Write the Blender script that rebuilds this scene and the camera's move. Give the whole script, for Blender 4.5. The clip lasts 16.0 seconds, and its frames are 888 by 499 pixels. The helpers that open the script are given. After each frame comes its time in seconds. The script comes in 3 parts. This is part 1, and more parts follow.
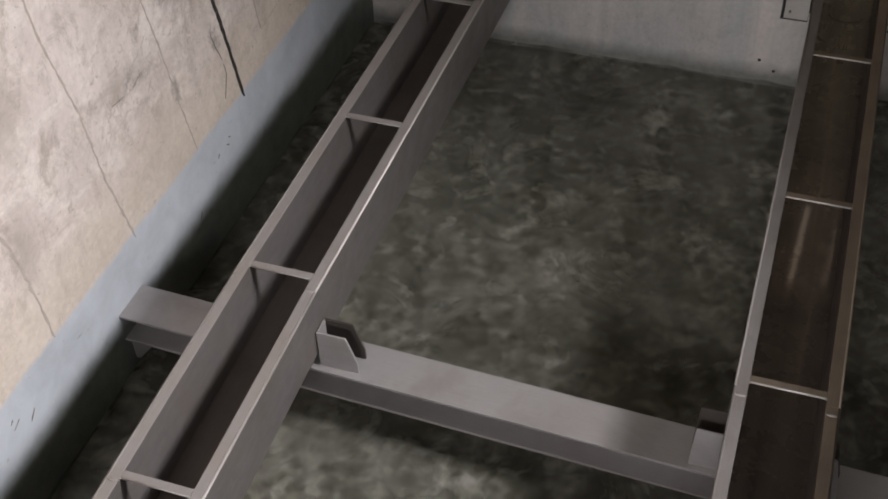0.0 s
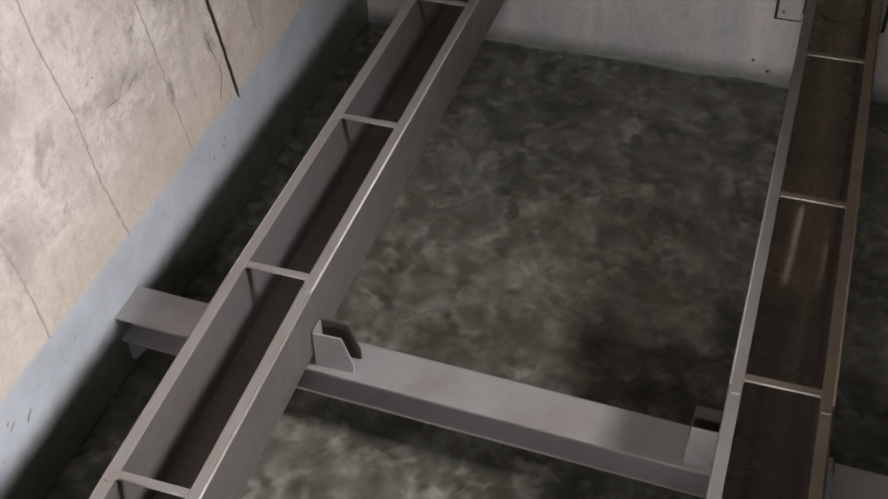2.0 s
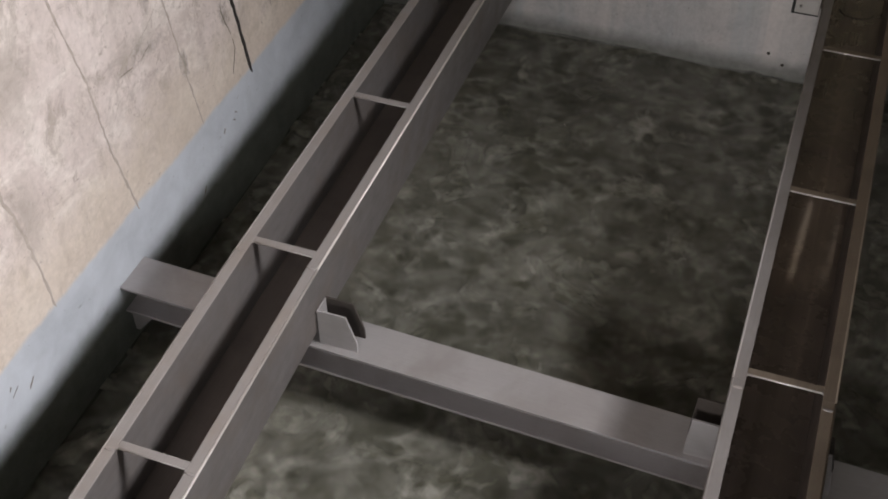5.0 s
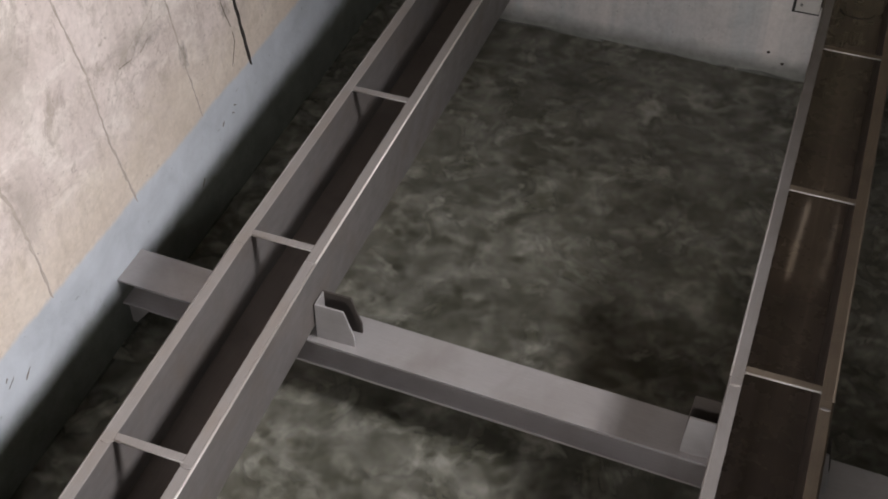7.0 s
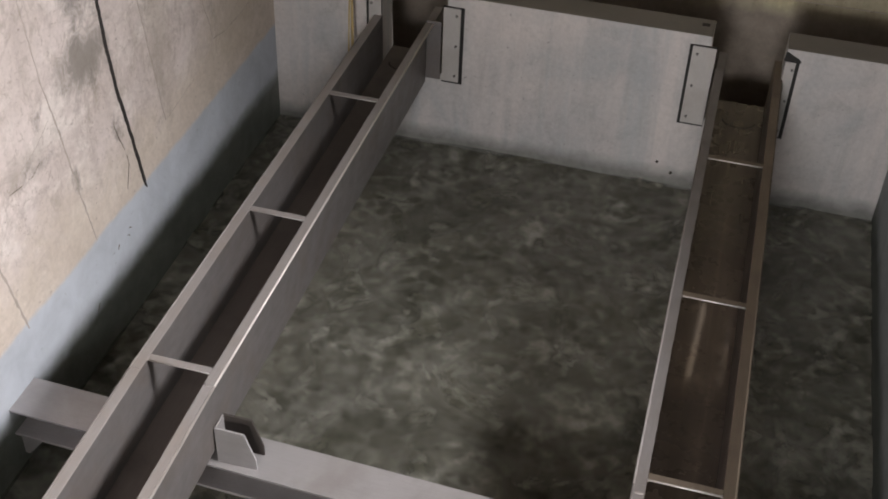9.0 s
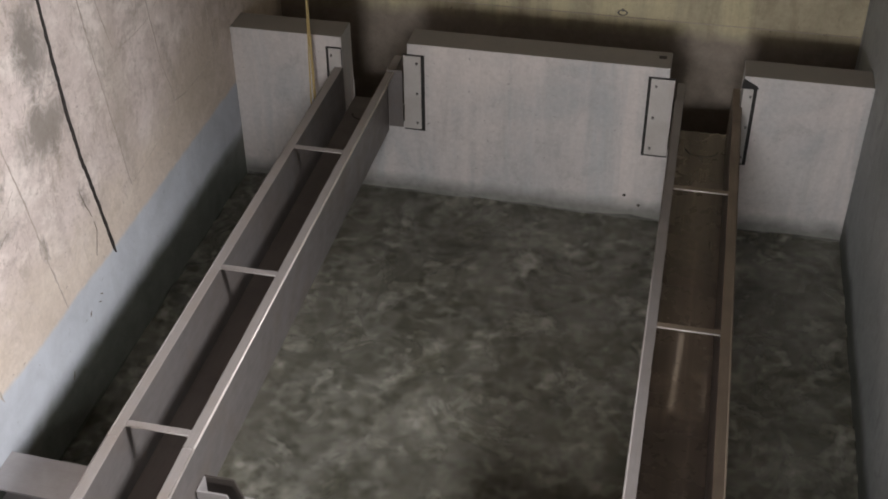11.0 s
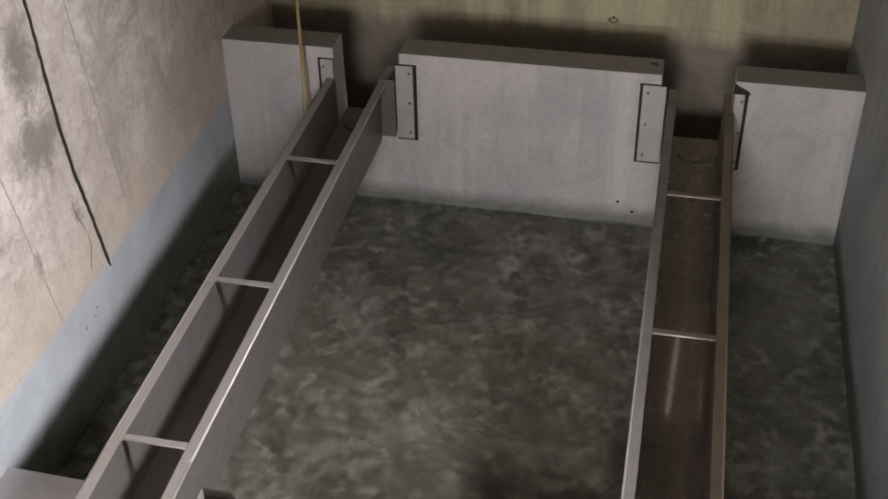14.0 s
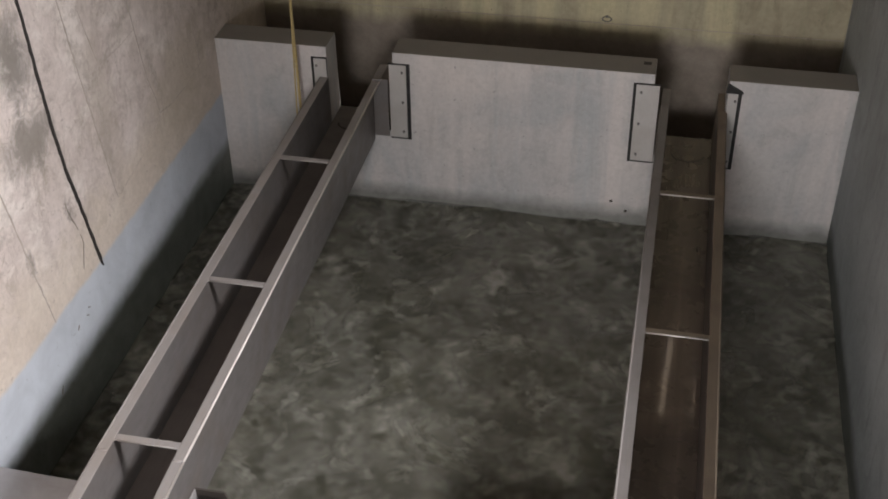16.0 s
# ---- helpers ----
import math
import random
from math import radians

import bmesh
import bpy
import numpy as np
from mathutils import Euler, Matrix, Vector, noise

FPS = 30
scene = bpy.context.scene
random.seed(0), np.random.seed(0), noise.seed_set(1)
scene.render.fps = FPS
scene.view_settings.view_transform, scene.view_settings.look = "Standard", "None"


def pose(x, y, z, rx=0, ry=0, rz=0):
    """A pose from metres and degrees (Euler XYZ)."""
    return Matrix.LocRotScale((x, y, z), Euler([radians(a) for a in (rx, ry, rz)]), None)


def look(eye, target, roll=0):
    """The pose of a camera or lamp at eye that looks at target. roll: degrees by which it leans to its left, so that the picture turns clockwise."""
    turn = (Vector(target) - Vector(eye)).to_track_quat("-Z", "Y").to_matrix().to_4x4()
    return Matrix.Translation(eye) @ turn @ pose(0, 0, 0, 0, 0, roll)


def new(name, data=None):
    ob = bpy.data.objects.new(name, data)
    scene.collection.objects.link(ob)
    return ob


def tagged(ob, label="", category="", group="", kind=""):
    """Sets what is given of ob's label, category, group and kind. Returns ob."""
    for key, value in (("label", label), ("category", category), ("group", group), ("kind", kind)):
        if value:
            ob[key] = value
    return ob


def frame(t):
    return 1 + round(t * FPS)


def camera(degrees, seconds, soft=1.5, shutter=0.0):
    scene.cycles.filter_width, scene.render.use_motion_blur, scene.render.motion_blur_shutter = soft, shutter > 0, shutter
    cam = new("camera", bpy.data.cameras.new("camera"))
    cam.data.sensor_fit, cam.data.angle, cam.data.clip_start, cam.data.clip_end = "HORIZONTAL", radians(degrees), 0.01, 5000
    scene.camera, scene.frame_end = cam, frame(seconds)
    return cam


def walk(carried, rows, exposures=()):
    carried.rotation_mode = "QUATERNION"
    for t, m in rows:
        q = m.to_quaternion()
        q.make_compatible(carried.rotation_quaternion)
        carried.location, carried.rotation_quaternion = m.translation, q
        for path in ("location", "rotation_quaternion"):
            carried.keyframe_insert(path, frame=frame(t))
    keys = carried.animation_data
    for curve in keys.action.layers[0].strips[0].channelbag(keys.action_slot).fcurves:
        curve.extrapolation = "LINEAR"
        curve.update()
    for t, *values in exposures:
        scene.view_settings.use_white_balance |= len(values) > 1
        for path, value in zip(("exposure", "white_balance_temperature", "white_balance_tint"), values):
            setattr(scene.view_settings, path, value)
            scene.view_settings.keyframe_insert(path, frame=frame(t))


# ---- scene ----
cam = camera(40.6, 16.0, soft=1.8)
PATH = [
    (0, (2.498, -5.24, 4.283), (1.997, -3.867, 2.917), -2.3),
    (0.5, (2.495, -5.24, 4.287), (2.006, -3.873, 2.911), -2.3),
    (1, (2.503, -5.242, 4.28), (2.016, -3.872, 2.907), -1.9),
    (1.5, (2.492, -5.246, 4.283), (2.008, -3.874, 2.911), -1.7),
    (2, (2.507, -5.255, 4.283), (2.012, -3.878, 2.92), -2.3),
    (2.5, (2.508, -5.249, 4.287), (2.009, -3.88, 2.917), -1.7),
    (3, (2.49, -5.248, 4.281), (1.998, -3.881, 2.907), -1.0),
    (3.5, (2.491, -5.251, 4.278), (1.999, -3.886, 2.901), -0.6),
    (4, (2.491, -5.252, 4.283), (2.0, -3.892, 2.901), -0.6),
    (6.5, (2.483, -5.253, 4.285), (1.986, -3.902, 2.896), 0.3),
    (7, (2.477, -5.252, 4.273), (1.989, -3.9, 2.883), 0.4),
    (7.5, (2.493, -5.255, 4.285), (2.002, -3.893, 2.905), 0.3),
    (8, (2.512, -5.254, 4.284), (2.038, -3.859, 2.931), 0.2),
    (8.5, (2.517, -5.241, 4.302), (2.08, -3.804, 2.981), 0.5),
    (9, (2.505, -5.236, 4.311), (2.127, -3.721, 3.06), 2.4),
    (9.5, (2.531, -5.23, 4.316), (2.153, -3.689, 3.099), 0.9),
    (12, (2.536, -5.237, 4.32), (2.186, -3.664, 3.137), -0.5),
    (12.5, (2.535, -5.238, 4.313), (2.186, -3.661, 3.133), -0.5),
    (13, (2.539, -5.244, 4.308), (2.189, -3.665, 3.132), -0.6),
    (13.5, (2.519, -5.237, 4.319), (2.18, -3.657, 3.139), -0.6),
    (14, (2.535, -5.238, 4.323), (2.19, -3.659, 3.144), -1.0),
    (14.5, (2.547, -5.232, 4.313), (2.2, -3.65, 3.139), -0.9),
    (15, (2.539, -5.238, 4.325), (2.191, -3.657, 3.15), -0.9),
    (15.5, (2.536, -5.23, 4.326), (2.19, -3.65, 3.148), -0.7),
    (16, (2.539, -5.23, 4.326), (2.204, -3.651, 3.145), -0.8),
]
walk(cam, [(t, look(eye, target, roll)) for t, eye, target, roll in PATH], [(0, -0.56), (7.8, -0.56), (9.3, -0.12), (16, -0.12)])

# ---- light ----
world = bpy.data.worlds.new("overcast_world")
scene.world = world
world.use_nodes = True
wn = world.node_tree.nodes
sky = wn.new("ShaderNodeTexSky")
sky.sky_type, sky.sun_disc, sky.sun_elevation, sky.sun_rotation = "NISHITA", False, radians(35), radians(120)
world.node_tree.links.new(sky.outputs[0], wn["Background"].inputs[0])
wn["Background"].inputs[1].default_value = 0.1


def area_light(name, eye, target, width, height, power, colour, spread=180):
    """A rectangular lamp: daylight through an opening, or an added helper."""
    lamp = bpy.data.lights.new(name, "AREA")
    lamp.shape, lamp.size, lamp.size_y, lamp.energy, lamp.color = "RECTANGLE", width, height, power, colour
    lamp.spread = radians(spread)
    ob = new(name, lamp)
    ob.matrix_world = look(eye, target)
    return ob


area_light("door_daylight", (1.95, -8.9, 2.75), (2.5, 2.6, -0.4), 2.1, 1.5, 55, (1.0, 0.96, 0.95), 60)
# added fill lamp that only lifts the dark areas
area_light("ambient_fill", (1.95, -8.95, 2.75), (1.9, 0.0, 2.0), 2.2, 1.9, 84, (1.0, 0.96, 0.95))
area_light("side_daylight", (8.0, -1.5, 6.3), (-0.889, -2.9, 0.3), 1.8, 1.5, 186, (1.0, 0.965, 0.975), 54)
# added warm strip lamps, out of view, that draw the right bed's glints
area_light("bed_glint_strip", (2.83, 3.66, 2.72), (2.62, -1.5, -0.4), 0.032, 0.8, 0.6, (1.0, 0.76, 0.56))
area_light("bed_glint_strip", (3.13, 3.66, 2.72), (2.9, -1.5, -0.4), 0.03, 0.8, 0.2, (1.0, 0.76, 0.56))

# ---- measures ----
LEFT, RIGHT, BACK, FRONT = -0.889, 3.855, 3.72, -9.0
WEIR, WEIR_BACK, WEIR_TOP = 2.583, 2.84, 0.245
WATER = -1.06
HALL_RIGHT, ROOF, BED = 8.1, 7.4, -2.2
BEAM_TOP = -0.60


# ---- materials ----
class Nodes:
    """A small builder for node materials."""

    def __init__(self, name):
        self.mat = bpy.data.materials.new(name)
        self.mat.use_nodes = True
        self.tree = self.mat.node_tree
        self.shader = self.tree.nodes["Principled BSDF"]
        self.coord = self.tree.nodes.new("ShaderNodeTexCoord").outputs["Object"]

    def link(self, a, b):
        self.tree.links.new(a, b)

    def put(self, **values):
        for key, value in values.items():
            socket = self.shader.inputs[key.replace("_", " ")]
            if hasattr(value, "node"):
                self.link(value, socket)
            else:
                socket.default_value = value

    def stretch(self, sx, sy, sz):
        node = self.tree.nodes.new("ShaderNodeMapping")
        node.inputs["Scale"].default_value = (sx, sy, sz)
        self.link(self.coord, node.inputs[0])
        return node.outputs[0]

    def noise(self, scale, detail=4.0, rough=0.55, distort=0.0, vector=None):
        node = self.tree.nodes.new("ShaderNodeTexNoise")
        node.inputs["Scale"].default_value, node.inputs["Detail"].default_value = scale, detail
        node.inputs["Roughness"].default_value, node.inputs["Distortion"].default_value = rough, distort
        self.link(vector or self.coord, node.inputs["Vector"])
        return node.outputs["Fac"]

    def voronoi(self, scale, feature="F1", vector=None):
        node = self.tree.nodes.new("ShaderNodeTexVoronoi")
        node.feature = feature
        node.inputs["Scale"].default_value = scale
        self.link(vector or self.coord, node.inputs["Vector"])
        return node.outputs["Distance"]

    def warp(self, scale, amount, stretch=(1, 1, 1)):
        node = self.tree.nodes.new("ShaderNodeTexNoise")
        node.inputs["Scale"].default_value, node.inputs["Detail"].default_value = scale, 4.0
        self.link(self.coord, node.inputs["Vector"])
        move = self.tree.nodes.new("ShaderNodeVectorMath")
        move.operation = "MULTIPLY_ADD"
        move.inputs[1].default_value = (amount, amount, amount)
        self.link(node.outputs["Color"], move.inputs[0])
        self.link(self.stretch(*stretch), move.inputs[2])
        return move.outputs[0]

    def ramp(self, fac, stops):
        node = self.tree.nodes.new("ShaderNodeValToRGB")
        ramp = node.color_ramp
        while len(ramp.elements) < len(stops):
            ramp.elements.new(0.5)
        for element, (at, value) in zip(ramp.elements, stops):
            element.position = at
            element.color = (*value, 1) if isinstance(value, tuple) else (value, value, value, 1)
        self.link(fac, node.inputs[0])
        return node.outputs[0]

    def mix(self, fac, a, b, mode="MIX"):
        node = self.tree.nodes.new("ShaderNodeMix")
        node.data_type, node.blend_type = "RGBA", mode
        for socket, value in ((node.inputs[0], fac), (node.inputs[6], a), (node.inputs[7], b)):
            if hasattr(value, "node"):
                self.link(value, socket)
            else:
                socket.default_value = (*value, 1) if isinstance(value, tuple) else value
        return node.outputs[2]

    def maths(self, op, a, b=0.0):
        node = self.tree.nodes.new("ShaderNodeMath")
        node.operation = op
        for socket, value in zip(node.inputs, (a, b)):
            if hasattr(value, "node"):
                self.link(value, socket)
            else:
                socket.default_value = value
        return node.outputs[0]

    def height(self):
        node = self.tree.nodes.new("ShaderNodeSeparateXYZ")
        self.link(self.coord, node.inputs[0])
        return node.outputs[2]

    def bump(self, fac, strength, distance=0.01, under=None):
        node = self.tree.nodes.new("ShaderNodeBump")
        node.inputs["Strength"].default_value, node.inputs["Distance"].default_value = strength, distance
        self.link(fac, node.inputs["Height"])
        if under:
            self.link(under, node.inputs["Normal"])
        self.link(node.outputs[0], self.shader.inputs["Normal"])
        return node.outputs[0]


def concrete(name, pale, dark, stain, rough=0.85, streaks=0.75, blots=0.55, band=None, wet_shade=None, top_tone=None, spots=(), mottle=None, drips=None, warm=None, smudges=()):
    """Bare concrete: clouds, runs, pits. band: (z, colour) of a coating below z; a second (z, colour) mixes damp with
    painted-in shade below z.
    """
    n = Nodes(name)
    clouds = n.noise(1.3, 6, 0.6, 0.4)
    fine = n.noise(26, 5, 0.7)
    colour = n.mix(n.ramp(clouds, [(0.32, 0.0), (0.68, 1.0)]), dark, pale)
    runs = n.noise(2.2, 6, 0.68, 0.35, n.stretch(2.2, 2.2, 0.55))
    colour = n.mix(n.ramp(runs, [(0.52, 0.0), (0.72, streaks)]), colour, stain)
    blot = n.noise(3.6, 7, 0.74, 0.9)
    colour = n.mix(n.ramp(blot, [(0.51, 0.0), (0.72, blots)]), colour, stain)
    if drips:
        for scale, tone, low, most in drips:
            fall = n.noise(scale, 5, 0.6, 0.25, n.stretch(1.0, 1.0, 0.10))
            colour = n.mix(n.ramp(fall, [(low, 0.0), (low + 0.14, most)]), colour, tone)
    if mottle:
        lime = n.noise(2.8, 8, 0.72, 0.35, n.warp(2.2, 0.18, (1.0, 0.8, 1.2)))
        colour = n.mix(n.ramp(lime, [(0.50, 0.0), (0.62, 0.75)]), colour, mottle[0])
        scuff = n.noise(4.6, 9, 0.8, 0.4, n.warp(2.4, 0.2, (1.0, 1.3, 0.75)))
        colour = n.mix(n.ramp(scuff, [(0.52, 0.0), (0.64, 0.7)]), colour, mottle[1])
        crumb = n.noise(19, 6, 0.75, 0.8)
        where = n.ramp(n.noise(1.9, 4, 0.6, 0.5), [(0.40, 0.0), (0.56, 0.85)])
        colour = n.mix(n.maths("MULTIPLY", n.ramp(crumb, [(0.55, 0.0), (0.66, 1.0)]), where), colour, mottle[1])
    if warm:
        rise = n.maths("ADD", n.height(), n.maths("MULTIPLY", n.maths("SUBTRACT", n.noise(2.7, 6, 0.7, 0.5), 0.5), 0.9))
        colour = n.mix(n.ramp(n.maths("MULTIPLY_ADD", n.maths("SUBTRACT", warm[0], rise), 2.0), [(0.0, 0.0), (0.7, 0.6)]), colour, warm[1])
    speck = n.noise(34, 3, 0.5, 0.4)
    colour = n.mix(n.ramp(speck, [(0.69, 0.0), (0.75, 0.6)]), colour, tuple(c * 0.6 for c in stain))
    colour = n.mix(0.28, colour, n.ramp(fine, [(0.25, 0.35), (0.75, 1.0)]), "MULTIPLY")
    for y, z, ry, rz, tone, most in spots:
        move = n.tree.nodes.new("ShaderNodeMapping")
        move.inputs["Location"].default_value = (0, -y / ry, -z / rz)
        move.inputs["Scale"].default_value = (0, 1 / ry, 1 / rz)
        n.link(n.coord, move.inputs[0])
        length = n.tree.nodes.new("ShaderNodeVectorMath")
        length.operation = "LENGTH"
        n.link(move.outputs[0], length.inputs[0])
        reach = n.maths("ADD", length.outputs["Value"], n.maths("MULTIPLY", n.maths("SUBTRACT", n.noise(7.0, 6, 0.72, 0.6), 0.5), 2.2))
        colour = n.mix(n.ramp(reach, [(0.35, most), (1.0, 0.0)]), colour, tone)
    if smudges:
        ragged = n.maths("MULTIPLY", n.maths("SUBTRACT", n.noise(15.0, 7, 0.8, 0.4), 0.5), 3.6)
        grit = n.ramp(n.noise(24.0, 6, 0.75, 0.3), [(0.40, 0.2), (0.60, 1.0)])
        for y0, z0, y1, z1, width, most, deep in smudges:
            move = n.tree.nodes.new("ShaderNodeMapping")
            move.vector_type = "TEXTURE"
            move.inputs["Location"].default_value = (LEFT, (y0 + y1) / 2, (z0 + z1) / 2)
            move.inputs["Rotation"].default_value = (math.atan2(z1 - z0, y1 - y0), 0, 0)
            move.inputs["Scale"].default_value = (1.0, math.hypot(y1 - y0, z1 - z0) * 0.62, width * 0.75)
            n.link(n.coord, move.inputs[0])
            length = n.tree.nodes.new("ShaderNodeVectorMath")
            length.operation = "LENGTH"
            n.link(move.outputs[0], length.inputs[0])
            reach = n.maths("ADD", length.outputs["Value"], ragged)
            seen = n.ramp(reach, [(0.35, most if deep else min(0.85, most * 1.5)), (1.4, 0.0)])
            colour = n.mix(n.maths("MULTIPLY", seen, grit), colour, (0.22, 0.195, 0.17) if deep else (0.34, 0.295, 0.255))
    # faces that point up take a tone of their own
    if top_tone:
        face = n.tree.nodes.new("ShaderNodeNewGeometry")
        split = n.tree.nodes.new("ShaderNodeSeparateXYZ")
        n.link(face.outputs["Normal"], split.inputs[0])
        colour = n.mix(n.ramp(split.outputs[2], [(0.55, 0.0), (0.9, 0.9)]), colour, top_tone)
    edge = n.maths("ADD", n.height(), n.maths("MULTIPLY", n.maths("SUBTRACT", n.noise(4.0, 5, 0.65), 0.5), 0.16))
    if band:
        calm = n.maths("ADD", n.height(), n.maths("MULTIPLY", n.maths("SUBTRACT", n.noise(5.0, 5, 0.7), 0.5), 0.07))
        below = n.maths("SUBTRACT", band[0], calm)
        soft = n.noise(3.0, 5, 0.6, 0.4)
        coat = n.mix(n.ramp(soft, [(0.35, 0.0), (0.65, 1.0)]), tuple(c * 0.82 for c in band[1]), band[1])
        coat = n.mix(n.ramp(n.noise(17, 4, 0.7, 0.6), [(0.66, 0.0), (0.74, 0.7)]), coat, (0.12, 0.115, 0.1))
        colour = n.mix(n.ramp(n.maths("MULTIPLY_ADD", below, 10.0), [(0.0, 0.0), (0.35, 1.0)]), colour, coat)
    # lower zone: wet film, with shade painted into the same tone
    if wet_shade:
        below = n.maths("MULTIPLY", n.maths("SUBTRACT", wet_shade[0], edge), 8.0)
        low_tone = n.mix(n.ramp(n.noise(7, 5, 0.7), [(0.3, 0.0), (0.7, 1.0)]), tuple(c * 0.65 for c in wet_shade[1]), wet_shade[1])
        low_mask = n.ramp(below, [(0.0, 0.0), (1.0, 1.0)])
        colour = n.mix(low_mask, colour, low_tone)
        n.put(Roughness=n.ramp(low_mask, [(0.0, rough), (1.0, 0.45)]))
    else:
        n.put(Roughness=rough)
    n.put(Base_Color=colour)
    first = n.bump(n.noise(70, 4, 0.7), 0.35, 0.004)
    n.bump(n.noise(3.2, 6, 0.62), 0.5, 0.03, first)
    return n.mat


def steel(name, pale, dark, metal, rough, grime, along=True, streaky=False, ripple=0.0):
    """Weathered stainless sheet with brushed grain, dull film and brown grime."""
    n = Nodes(name)
    grain = n.noise(9, 4, 0.6, 0.0, n.stretch(14, 0.7, 3) if along else n.stretch(0.7, 14, 3))
    clouds = n.noise(2.4, 5, 0.6, 0.5)
    colour = n.mix(grain, dark, pale)
    if streaky:
        streak_noise = n.noise(1.0, 4, 0.6, 0.15, n.stretch(17, 0.35, 3))
        colour = n.mix(n.ramp(streak_noise, [(0.34, 0.0), (0.66, 1.0)]), tuple(c * 0.8 for c in dark), colour)
        colour = n.mix(n.ramp(streak_noise, [(0.60, 0.0), (0.74, 0.6)]), colour, tuple(c * 1.35 for c in pale))
    colour = n.mix(n.ramp(clouds, [(0.45, 0.0), (0.72, 0.7)]), colour, grime)
    colour = n.mix(n.ramp(n.noise(38, 4, 0.7), [(0.62, 0.0), (0.72, 0.45)]), colour, grime)
    n.put(Base_Color=colour, Metallic=metal, Roughness=n.ramp(n.noise(6, 4, 0.6), [(0.3, rough - 0.07), (0.7, rough + 0.12)]))
    first = n.bump(n.noise(3, 3, 0.5), 0.12 if not ripple else 0.02, 0.01)
    if ripple:
        n.put(Coat_Weight=0.75, Coat_Roughness=0.06, Coat_IOR=1.33)
        n.bump(n.noise(6, 3, 0.6, 0.3, n.stretch(0.35, 4.0, 1.0)), ripple, 0.01, first)
    return n.mat


def plain(name, colour, rough, metal=0.0, scale=30.0, vary=0.35):
    n = Nodes(name)
    n.put(Base_Color=n.mix(n.noise(scale, 4, 0.65), tuple(c * (1 - vary) for c in colour), colour), Roughness=rough, Metallic=metal)
    n.bump(n.noise(scale * 2, 3, 0.6), 0.2, 0.003)
    return n.mat


def water_material(name, cloudy):
    """Murky, cloudy grey-green water under a glossy skin, ripple glints painted into its colour."""
    n = Nodes(name)
    broad_tone = n.noise(0.9, 4, 0.55, 0.5)
    colour = n.mix(n.ramp(broad_tone, [(0.36, 0.0), (0.64, 1.0)]), (0.072, 0.071, 0.050), (0.122, 0.120, 0.093))
    pale_patch = n.noise(4.0, 3, 0.5, 0.3)
    colour = n.mix(n.ramp(pale_patch, [(0.36, 0.0), (0.68, 0.75)]), colour, (0.226, 0.222, 0.185))
    # pale threads: glints of the ripples, painted as colour
    for scale, bend, swirl, low, most, tone in ((7.5, 3.5, 0.16, 0.46, 0.9, (0.32, 0.315, 0.27)), (13.0, 7.0, 0.10, 0.46, 0.85, (0.41, 0.403, 0.355))):
        glint_cells = n.voronoi(scale, "SMOOTH_F1", n.warp(bend, swirl))
        here = n.ramp(n.noise(scale * 0.4, 3, 0.55, 0.4), [(0.40, 0.0), (0.62, most)])
        colour = n.mix(n.maths("MULTIPLY", n.ramp(glint_cells, [(low - 0.16, 0.0), (low + 0.18, 1.0)]), here), colour, tone)
    dark_patch = n.noise(10.0, 3, 0.55, 0.4)
    colour = n.mix(n.ramp(dark_patch, [(0.48, 0.0), (0.76, 0.6)]), colour, (0.068, 0.067, 0.050))
    n.put(Base_Color=colour, Roughness=0.22, IOR=1.33)
    if cloudy:
        n.put(Alpha=n.ramp(n.noise(2.4, 4, 0.6, 0.8), [(0.36, 0.05), (0.64, 0.92)]))
    n.bump(n.noise(18, 4, 0.6, 1.0), 0.10, 0.01)
    return n.mat


# soft stains on the pale wall: from (y, z) to (y, z), width, strength, and whether nearly black
SMUDGES = (
    (-0.03, 1.53, -0.16, 1.30, 0.166, 0.90, 1),
    (-0.18, 1.03, -0.04, 0.69, 0.103, 0.70, 1),
    (-0.01, 0.90, -0.00, 0.69, 0.098, 0.80, 1),
    (-0.56, 0.89, -0.65, 0.75, 0.048, 0.75, 1),
    (-0.46, 0.55, -0.89, 0.56, 0.064, 0.65, 1),
    (-0.72, 0.64, -0.80, 0.59, 0.054, 0.80, 1),
    (-0.38, 0.36, -0.36, 0.17, 0.067, 0.80, 1),
    (0.12, 0.36, 0.15, 0.21, 0.082, 0.80, 1),
    (0.44, 1.41, 0.73, 0.71, 0.134, 0.45, 0),
    (0.68, 0.70, 0.77, -0.05, 0.124, 0.40, 0),
    (1.34, 1.10, 0.70, 0.85, 0.127, 0.50, 0),
    (1.40, 0.81, 1.60, 0.20, 0.080, 0.50, 0),
    (2.31, 0.38, 2.26, 0.22, 0.081, 0.60, 0),
)
